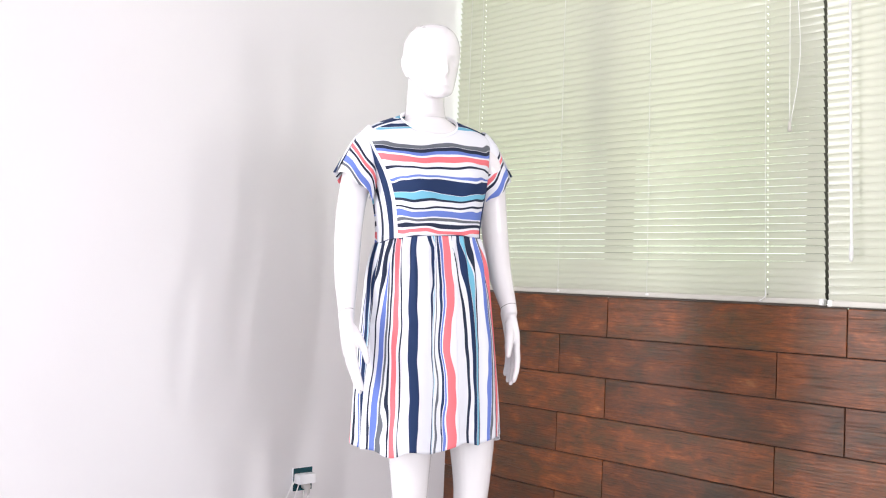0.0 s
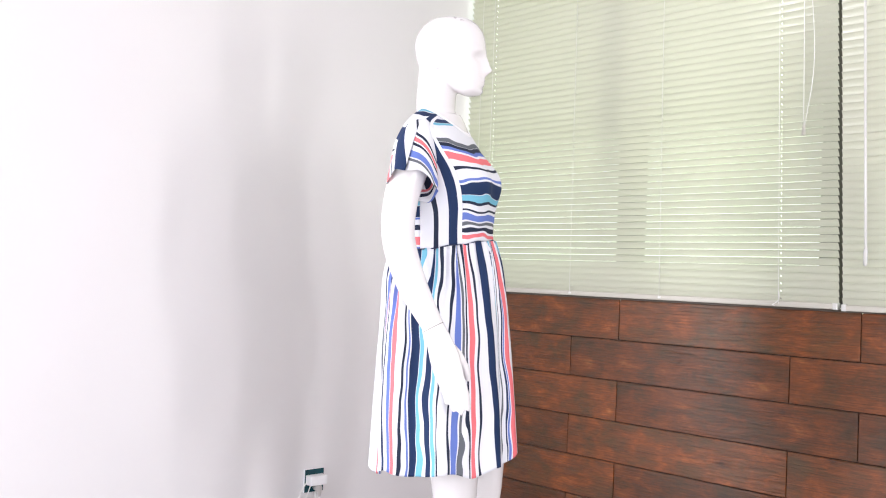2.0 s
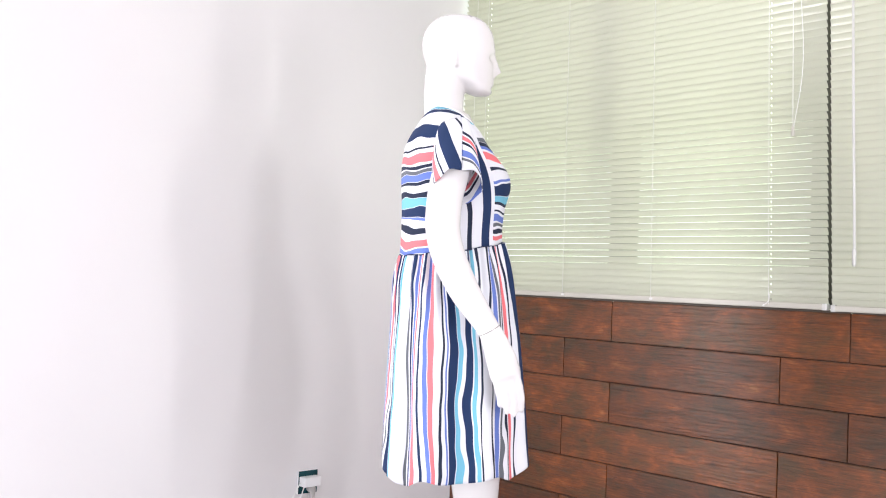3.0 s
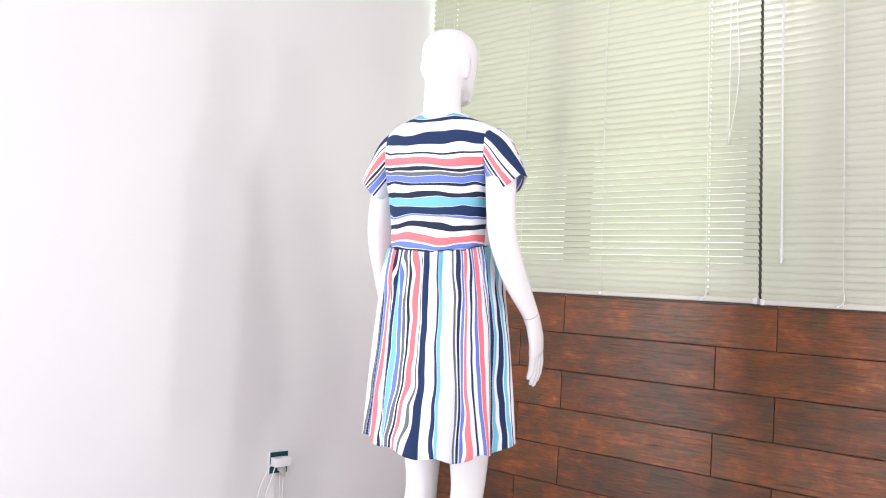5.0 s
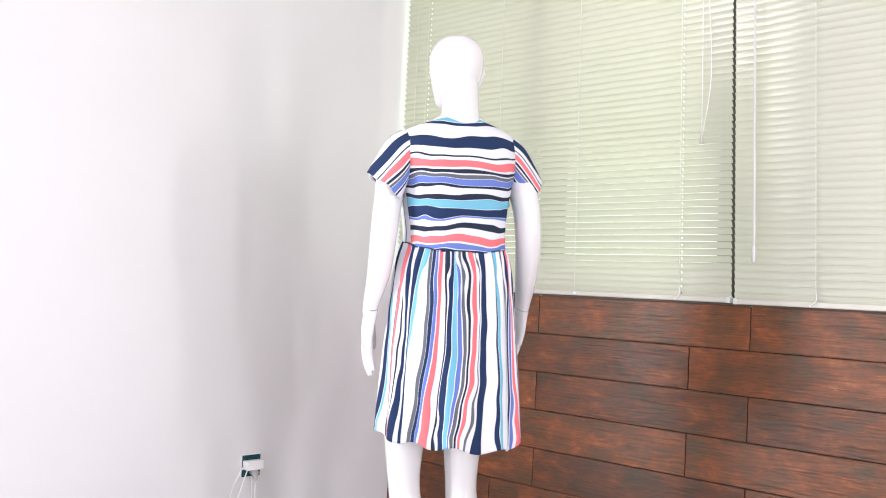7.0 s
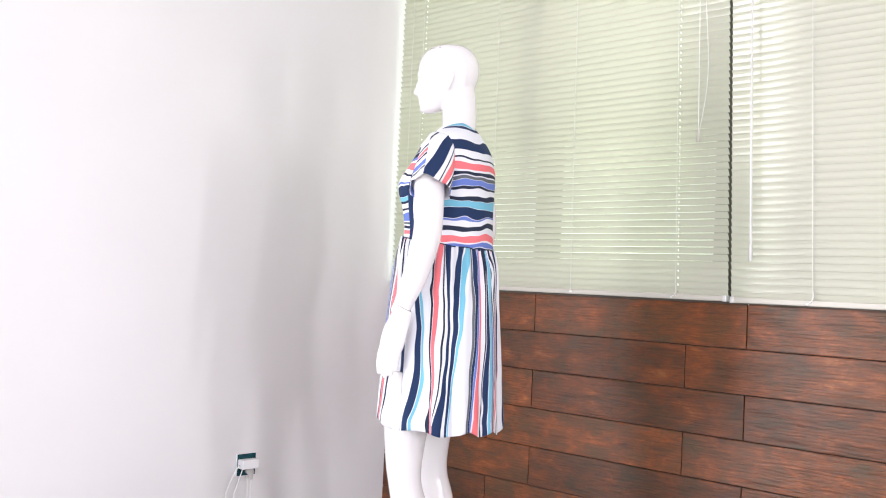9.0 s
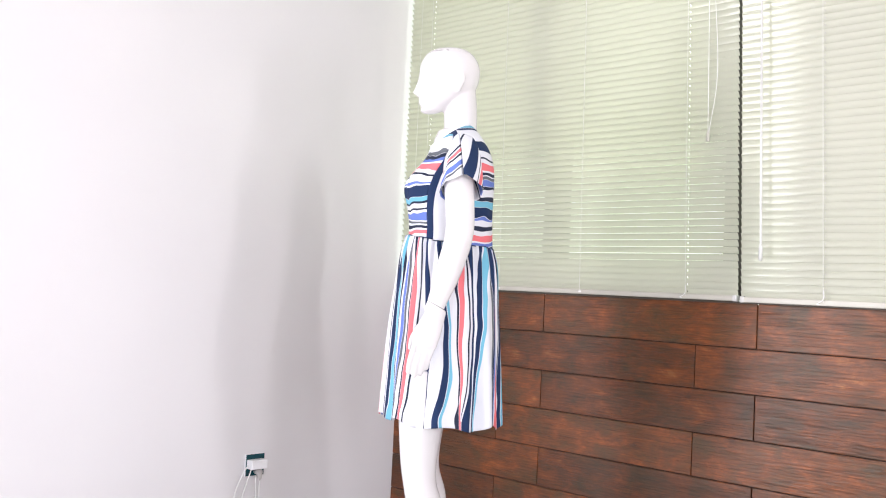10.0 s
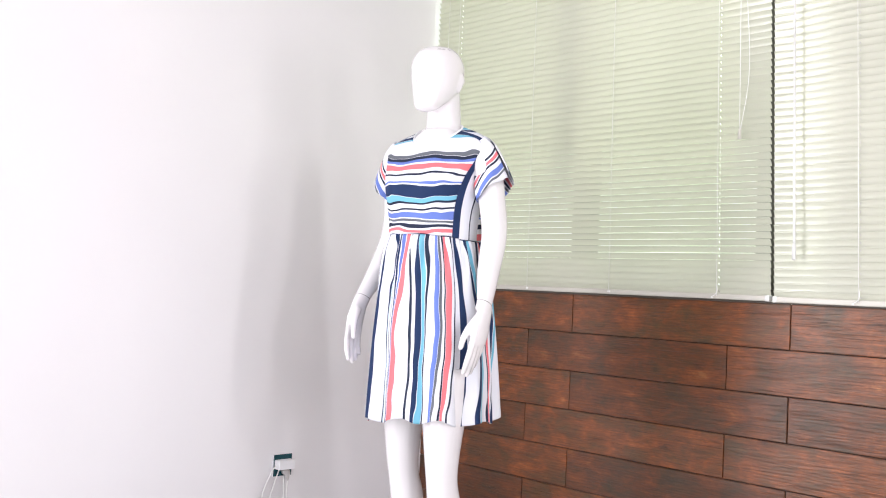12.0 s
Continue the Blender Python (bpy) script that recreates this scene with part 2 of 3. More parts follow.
seam_lines(GLOSS)
CORD = material("white_cord", (0.8, 0.8, 0.78), 0.6)
RAIL = material("cream_blind_rail", (0.54, 0.52, 0.46), 0.35)
CAP = material("clear_grey_plastic", (0.62, 0.62, 0.60), 0.18)
PLATE = material("dark_green_outlet_plate", (0.008, 0.060, 0.075), 0.25)
PLUG = material("white_plug_plastic", (0.82, 0.82, 0.84), 0.35)
GREYPLUG = material("grey_plug_plastic", (0.50, 0.48, 0.47), 0.4)


def slat_material():
    m = bpy.data.materials.new("cream_blind_slat")
    m.use_nodes = True
    n, l = m.node_tree.nodes, m.node_tree.links
    b = n["Principled BSDF"]
    b.inputs["Base Color"].default_value = (0.735, 0.745, 0.625, 1)
    b.inputs["Specular IOR Level"].default_value = 0.8
    b.inputs["Roughness"].default_value = 0.10
    tr = n.new("ShaderNodeBsdfTranslucent")
    tr.inputs[0].default_value = (0.66, 0.67, 0.60, 1)
    mix = n.new("ShaderNodeMixShader")
    mix.inputs[0].default_value = 0.32
    l.new(b.outputs[0], mix.inputs[1])
    l.new(tr.outputs[0], mix.inputs[2])
    l.new(mix.outputs[0], n["Material Output"].inputs[0])
    return m


SLAT = slat_material()


def garden_material():
    m = bpy.data.materials.new("bright_garden")
    m.use_nodes = True
    n, l = m.node_tree.nodes, m.node_tree.links
    n.remove(n["Principled BSDF"])
    em = n.new("ShaderNodeEmission")
    tc = n.new("ShaderNodeTexCoord")
    nz = n.new("ShaderNodeTexNoise")
    nz.inputs["Scale"].default_value = 0.9
    nz.inputs["Detail"].default_value = 5.0
    l.new(tc.outputs["Object"], nz.inputs["Vector"])
    c = ramp(m, nz.outputs[0], [(0.3, (0.62, 0.80, 0.56)), (0.5, (0.84, 0.98, 0.80)), (0.7, (0.98, 1.0, 1.0))])
    l.new(c, em.inputs[0])
    em.inputs[1].default_value = 3.6
    l.new(em.outputs[0], n["Material Output"].inputs[0])
    return m


GARDEN = garden_material()
SKIRT = stripes("striped_skirt_cloth", SKIRT_SPEC, 360.0, 0.019, (12.0, 7.0))
FRONT = stripes("striped_front_cloth", FRONT_SPEC, 1000.0, 0.036, (14.0, 1.5))
BACK = stripes("striped_back_cloth", BACK_SPEC, 1000.0, 0.036, (14.0, 1.3))
SIDE_R = stripes("striped_right_side_cloth", SIDE_R_SPEC, 360.0, 0.008, (14.0, 7.0))
SIDE_L = stripes("striped_left_side_cloth", SIDE_L_SPEC, 360.0, 0.008, (14.0, 7.0))
SLEEVE = stripes("striped_sleeve_cloth", SLEEVE_SPEC, 1000.0, 0.02, (6.0, 6.0))
TRIM = material("white_neck_binding", (0.80, 0.80, 0.83), 0.8)


# ---- mesh helpers ----
def mesh(name, verts, faces, mat, smooth=False, uvs=None):
    me = bpy.data.meshes.new(name)
    me.from_pydata(verts, [], faces)
    if uvs is not None:
        layer = me.uv_layers.new(name="cloth")
        for poly in me.polygons:
            for li, val in zip(poly.loop_indices, uvs[poly.index]):
                layer.data[li].uv = val
    for p in me.polygons:
        p.use_smooth = smooth
    me.materials.append(mat)
    me.update()
    return me


def finish(bm, name, mat, smooth=False):
    bmesh.ops.recalc_face_normals(bm, faces=bm.faces)
    me = bpy.data.meshes.new(name)
    bm.to_mesh(me)
    bm.free()
    for p in me.polygons:
        p.use_smooth = smooth
    me.materials.append(mat)
    return me


def part(name, me, parent=None, label="", at=None):
    ob = new(name, me)
    if parent is not None:
        ob.parent = parent
    if at is not None:
        ob.matrix_basis = at
    if label:
        ob["label"] = label
    return ob


def box(bm, lo, hi, bev=0.0, seg=2):
    r = bmesh.ops.create_cube(bm, size=1.0)
    vs = r["verts"]
    for v in vs:
        v.co = Vector([lo[i] + (v.co[i] + 0.5) * (hi[i] - lo[i]) for i in range(3)])
    if bev > 0:
        es = {e for v in vs for e in v.link_edges}
        bmesh.ops.bevel(bm, geom=list(es), offset=bev, segments=seg, affect="EDGES", profile=0.6)


def boxes(name, mat, *specs, bev=0.0, seg=2):
    bm = bmesh.new()
    for lo, hi in specs:
        box(bm, lo, hi, bev, seg)
    return finish(bm, name, mat)


def loft(rings, cap=True):
    """Rings of equally many points become a closed skin: points and faces."""
    n = len(rings[0])
    verts = [tuple(p) for r in rings for p in r]
    faces = []
    for i in range(len(rings) - 1):
        for j in range(n):
            k = (j + 1) % n
            faces.append((i * n + j, i * n + k, (i + 1) * n + k, (i + 1) * n + j))
    if cap:
        for base, flip in ((0, True), ((len(rings) - 1) * n, False)):
            c = tuple(sum(verts[base + j][a] for j in range(n)) / n for a in range(3))
            verts.append(c)
            ci = len(verts) - 1
            for j in range(n):
                k = (j + 1) % n
                faces.append((base + k, base + j, ci) if flip else (base + j, base + k, ci))
    return verts, faces


def tube(points, radii, n=16):
    """A limb along points; each radius is (across x, across the rest)."""
    pts = [Vector(p) for p in points]
    rings = []
    for i, p in enumerate(pts):
        d = (pts[min(i + 1, len(pts) - 1)] - pts[max(i - 1, 0)]).normalized()
        x = (Vector((1, 0, 0)) - d * d.x)
        if x.length < 0.2:
            x = Vector((0, 1, 0)) - d * d.y
        x.normalize()
        y = d.cross(x)
        ra, rb = radii[i] if isinstance(radii[i], tuple) else (radii[i], radii[i])
        rings.append([p + x * (ra * math.cos(2 * math.pi * j / n)) + y * (rb * math.sin(2 * math.pi * j / n)) for j in range(n)])
    return loft(rings)


def smooth_rows(rows, count):
    """Rows of numbers, the first rising, resampled evenly with a smooth curve."""
    rows = np.array(rows, float)
    t = np.linspace(rows[0, 0], rows[-1, 0], count)
    tang = np.gradient(rows, rows[:, 0], axis=0)
    out = []
    for v in t:
        i = min(max(int(np.searchsorted(rows[:, 0], v)) - 1, 0), len(rows) - 2)
        h = rows[i + 1, 0] - rows[i, 0]
        s = (v - rows[i, 0]) / h
        out.append((2 * s**3 - 3 * s**2 + 1) * rows[i] + (s**3 - 2 * s**2 + s) * h * tang[i] + (-2 * s**3 + 3 * s**2) * rows[i + 1] + (s**3 - s**2) * h * tang[i + 1])
    return np.array(out)


def bell(a, b, s):
    return math.exp(-((a - b) / s) ** 2)


# ---- the room ----
def slab(name, lo, hi, mat, label, category):
    return tagged(part(name, boxes(name, mat, (lo, hi))), label, category, kind="structure")


T = 0.2
slab("floor", (WEST - T, SOUTH - T, -0.15), (EAST + T, T, 0.0), FLOOR, "light grey tiled floor of the room", "floor")
slab("ceiling", (WEST - T, SOUTH - T, TOP), (EAST + T, T, TOP + 0.15), WALL, "plain white ceiling above the room", "ceiling")
tagged(part("wall_west", boxes("wall_west", WALL, ((WEST - T, -2.58, 0.0), (WEST, 0.10, TOP)), ((WEST - T, SOUTH - T, 0.0), (WEST, -4.32, TOP)),
    ((WEST - T, -4.32, 2.32), (WEST, -2.58, TOP)), ((WEST - T, -4.32, 0.0), (WEST, -2.58, 0.04)))), "smooth white painted wall with soft shadows", "wall", kind="structure")
tagged(part("wall_south", boxes("wall_south", WALL, ((WEST, SOUTH - T, 0), (EAST, SOUTH, 0.5)), ((WEST, SOUTH - T, 2.6), (EAST, SOUTH, TOP)),
    ((WEST, SOUTH - T, 0.5), (-0.65, SOUTH, 2.6)), ((3.05, SOUTH - T, 0.5), (EAST, SOUTH, 2.6)))), "white painted wall with a wide window opening", "wall", kind="structure")
tagged(part("wall_east", boxes("wall_east", WALL, ((EAST, SOUTH - T, 0), (EAST + T, T, 0.35)), ((EAST, SOUTH - T, 2.35), (EAST + T, T, TOP)),
    ((EAST, SOUTH - T, 0.35), (EAST + T, -2.65, 2.35)), ((EAST, -0.85, 0.35), (EAST + T, T, 2.35)))), "white painted wall with a tall window opening", "wall", kind="structure")
tagged(part("wall_north", boxes("wall_north", WALL, ((WEST, 0.012, 0), (EAST, T, 1.045)), ((WEST, 0.012, 2.72), (EAST, T, TOP)), ((1.0, 0.03, 1.045), (EAST, T, 2.72)))),
    "low wall below the window, faced with wood-look tiles", "wall", kind="structure")
sill = tagged(part("window_sill", boxes("window_sill", SILL, ((WEST, -0.004, 1.050), (3.6, T, 1.058)), bev=0.002)), "thin dark window sill above the wood tiles", "window sill", kind="structure")

window = tagged(new("window_1"), "wide dark-framed window behind the closed blinds", "window", kind="structure")
for lo, hi in [((WEST, 0.10, 1.06), (1.0, 0.15, 1.10)), ((WEST, 0.10, 2.66), (1.0, 0.15, 2.71))]:
    part("window_frame", boxes("window_frame", FRAME, (lo, hi), bev=0.004), window)
for x, w in ((-0.10, 0.095), (0.715, 0.125)):
    part("mullion", boxes("mullion", FRAME, ((x, 0.095, 1.10), (x + w, 0.155, 2.66)), bev=0.004), window)

garden = tagged(part("backdrop", mesh("backdrop", [(-9, 5.5, -1.5), (12, 5.5, -1.5), (12, 5.5, 7), (-9, 5.5, 7)], [(0, 1, 2, 3)], GARDEN)),
    "bright sunlit greenery outside the window", "garden", kind="structure")


# ---- blinds ----
def slat_mesh(width, holes):
    xs, keep = [0.0], []
    for h in holes:
        xs += [h - 0.0015, h + 0.0015]
    xs.append(width)
    ys = (-0.0130, -0.0100, -0.0065, -0.0030, 0.0030, 0.0065, 0.0100, 0.0130)
    crown = [0.0022 * (1 - (y / 0.013) ** 2) for y in ys]
    nv, verts, faces = len(ys), [], []
    for top in (0.0005, -0.0003):
        for x in xs:
            for y, c in zip(ys, crown):
                verts.append((x, y, c + top))
    lay = len(xs) * nv
    for i in range(len(xs) - 1):
        for j in range(nv - 1):
            if j == 3 and i % 2 == 1:
                continue
            a, b, c, d = i * nv + j, (i + 1) * nv + j, (i + 1) * nv + j + 1, i * nv + j + 1
            faces += [(a, b, c, d), (lay + d, lay + c, lay + b, lay + a)]
    for i in range(len(xs) - 1):
        for j, s in ((0, 1), (nv - 1, 0)):
            a, b = i * nv + j, (i + 1) * nv + j
            faces.append((a, lay + a, lay + b, b) if s else (a, b, lay + b, lay + a))
    return mesh("slat", verts, faces, SLAT, True)


def slat_angle(z, gap):
    """The tilt that leaves a slit of that height between two slats for an eye at 1.08 m, four metres off."""
    best = min(range(500, 880), key=lambda d: abs(0.0245 - 0.026 * math.sin(radians(d / 10)) - 0.026 * math.cos(radians(d / 10)) * (z - 1.08) / 4.0 - gap))
    return best / 10


def blind(x0, x1, low, cords, thin_cords, label, pull, end, wand=None):
    """A slatted blind; its left end hangs plumb when it stands at the wall, the rest runs in a little towards the top."""
    top = tagged(new("window_blind"), label, "blind", group="blinds at the window")
    top.matrix_basis = Matrix.Translation((x0, -0.022, 0))
    w = x1 - x0
    me = slat_mesh(w, cords)
    rnd = random.Random(int(x0 * 100) + 7)
    wide = x0 < 0

    def lean(x, z):
        return -0.031 * (z - low) * ((x + x0 - WEST) / 1.68 if wide else 1.0)

    z = low + 0.026
    while z < 2.68:
        if wide:
            t = -slat_angle(z, 0.00130 - 0.0030 * min(max((z - 1.66) / 0.45, 0.0), 1.0) - 0.0015 * min(max((low + 0.15 - z) / 0.04, 0.0), 1.0))
        else:
            t = -71.0 + 1.5 * math.sin(11.0 * z) + rnd.uniform(-1.0, 1.0)
        t += rnd.uniform(-0.06, 0.06)
        m = Matrix.Translation((lean(0, z), 0, z)) @ Euler((radians(t), radians(rnd.uniform(-0.003, 0.003)), 0)).to_matrix().to_4x4()
        part("slat", me, top, at=m @ Matrix.Scale(1 + (lean(w, z) - lean(0, z)) / w, 4, Vector((1, 0, 0))))
        z += 0.0245
    part("bottom_rail", boxes("bottom_rail", RAIL, ((0.004, -0.012, low), (w - 0.004, 0.012, low + 0.019)), bev=0.005, seg=3), top)
    for x in (0.0, w - 0.016):
        part("end_cap", boxes("end_cap", CAP, ((x, -0.0135, low - 0.0012), (x + 0.016, 0.0135, low + 0.0205)), bev=0.004, seg=3), top, "clear plastic end cap")
    part("head_rail", boxes("head_rail", RAIL, ((lean(0, 2.7), -0.018, 2.69), (w + lean(w, 2.7), 0.018, 2.72)), bev=0.003), top)
    for c in thin_cords:
        part("rail_button", boxes("rail_button", CORD, ((c - 0.006, -0.0145, low + 0.006), (c + 0.006, -0.0121, low + 0.014)), bev=0.001), top)
    # the last cord's loose end lies curled over the rail
    c = cords[-1] if wide else cords[0]
    pts = smooth_rows([(0, c, -0.0155, low + 0.05), (1, c + 0.002, -0.0165, low + 0.028), (2, c - 0.006, -0.0165, low + 0.014), (3, c - 0.020, -0.0165, low + 0.006), (4, c - 0.012, -0.0165, low + 0.003)], 18)[:, 1:]
    v, f = tube(pts.tolist(), [0.0014] * 18, 6)
    part("cord_end", mesh("cord_end", v, f, CORD, True), top)
    for c in list(cords) + list(thin_cords):
        for dy in (-0.0150, 0.0150):
            v, f = tube([(c + lean(c, z), dy, z) for z in (low + 0.01, 1.5, 1.9, 2.70)], [0.0009] * 4, 6)
            part("ladder_cord", mesh("ladder_cord", v, f, CORD, True), top)
    if wand is None:
        for k, (dx, zl) in enumerate(((0.0, end + 0.03), (0.020, end))):
            pts = smooth_rows([(0, pull + dx + lean(pull, 2.69), -0.030, 2.69), (1, pull + dx + lean(pull, 2.2), -0.030, 2.2), (2, pull + dx * 1.7 + lean(pull, 1.85), -0.032, 1.85), (3, pull + lean(pull, zl), -0.034, zl)], 16)[:, 1:]
            v, f = tube(pts.tolist(), [0.0012] * 16, 6)
            part("pull_cord", mesh("pull_cord", v, f, CORD, True), top)
        x = pull + lean(pull, end)
        v, f = tube([(x, -0.034, end + 0.03), (x, -0.034, end + 0.015), (x, -0.034, end - 0.012)], [0.0015, 0.005, 0.007], 10)
        part("tassel", mesh("tassel", v, f, RAIL, True), top)
    else:
        xa, xb = wand + lean(wand, 2.68), wand + lean(wand, end)
        v, f = tube([(xa, -0.030, 2.68), ((xa + xb) / 2, -0.031, (2.68 + end) / 2), (xb, -0.032, end)], [0.0042] * 3, 6)
        part("tilt_wand", mesh("tilt_wand", v, f, CAP), top, "clear plastic tilt wand")
        v, f = tube([(xb, -0.032, end), (xb, -0.032, end - 0.012), (xb, -0.032, end - 0.05), (xb, -0.032, end - 0.056)], [0.0042, 0.0065, 0.0065, 0.003], 10)
        part("wand_grip", mesh("wand_grip", v, f, CAP, True), top)
    return top


blind(-0.828, 0.8385, 1.0578, (0.150, 1.475), (0.080, 0.610, 1.020), "closed cream slatted blind with a white bottom rail", 1.568, 1.62)
blind(0.8500, 2.62, 1.0550, (0.285, 1.45), (0.70,), "second closed cream blind, glossy slats catching light", 0.085, 1.25, wand=0.085)

# ---- wood-look tiles below the window ----
ROW, LONG, GAP = 0.153, 0.903, 0.003


def tile_mesh(w, h):
    return boxes("tile", TILE, ((0, -0.004, 0), (w, 0.006, h)), bev=0.0024, seg=2)


tagged(part("tile_grout", boxes("tile_grout", GROUT, ((WEST, 0.0025, 0.0), (EAST, 0.011, 1.049)))), "dark grout bed between the wood-look tiles", "tile grout", kind="structure")
facing = tagged(new("wall_facing"), "reddish brown wood-look wall tiles with dark joints", "wall tiles", kind="structure")
cache = {}
for k in range(7):
    zb = 0.900 - ROW * k
    zt = min(zb + ROW, 1.0535) - GAP
    zb = max(zb, 0.001)
    start = (0.0 if k % 2 == 0 else 0.677) - 2 * LONG
    for n in range(9):
        xa, xb = max(start + n * LONG, WEST + 0.001), min(start + (n + 1) * LONG - GAP, EAST - 0.001)
        if xb - xa < 0.02:
            continue
        key = (round(xb - xa, 3), round(zt - zb, 3))
        if key not in cache:
            cache[key] = tile_mesh(*key)
        part("tile", cache[key], facing, at=Matrix.Translation((xa, 0.0, zb)))


# ---- socket with plugs ----
def outlet():
    top = tagged(new("wall_outlet"), "dark teal wall socket holding a white charger and a grey plug", "wall socket")
    top.matrix_basis = Matrix.Translation((WEST, OUTLET[0], OUTLET[1]))
    part("back_box", boxes("back_box", PLUG, ((0, -0.044, -0.044), (0.008, 0.044, 0.044)), bev=0.002), top, "white mounting frame")
    part("plate", boxes("plate", PLATE, ((0.0082, -0.043, -0.043), (0.012, 0.043, 0.043)), bev=0.0015), top)
    part("charger", boxes("charger", PLUG, ((0.0125, -0.042, -0.012), (0.050, 0.034, 0.024)), bev=0.004, seg=3), top, "white phone charger")
    rings = []
    for x, w, h, z in ((0.0125, 0.018, 0.012, -0.026), (0.024, 0.019, 0.013, -0.027), (0.030, 0.016, 0.012, -0.030), (0.034, 0.009, 0.008, -0.040), (0.036, 0.007, 0.006, -0.050), (0.036, 0.004, 0.004, -0.060)):
        k = min(max((-z - 0.026) / 0.03, 0.0), 1.0)
        rings.append([(x + h * 0.4 * k * math.cos(2 * math.pi * j / 20), 0.010 + w * math.sin(2 * math.pi * j / 20), z + h * (1 - 0.6 * k) * math.cos(2 * math.pi * j / 20)) for j in range(20)])
    v, f = loft(rings)
    part("plug", mesh("plug", v, f, GREYPLUG, True), top, "grey mains plug")
    for y0, pts in ((0.008, [(0.036, 0.010, -0.056), (0.030, 0.012, -0.11), (0.020, 0.03, -0.20), (0.010, 0.07, -0.31)]),
                    (-0.046, [(0.028, -0.045, 0.004), (0.036, -0.075, -0.03), (0.022, -0.10, -0.12), (0.010, -0.105, -0.31)]),
                    (-0.03, [(0.030, -0.030, -0.012), (0.034, -0.05, -0.06), (0.02, -0.066, -0.15), (0.010, -0.07, -0.31)]),
                    (0.0, [(0.022, -0.002, -0.040), (0.030, -0.002, -0.12), (0.02, 0.0, -0.2), (0.010, 0.004, -0.31)])):
        v, f = tube(smooth_rows([(i, *p) for i, p in enumerate(pts)], 14)[:, 1:].tolist(), [0.0022] * 14, 8)
        part("cable", mesh("cable", v, f, CORD, True), top)
    return top


outlet()


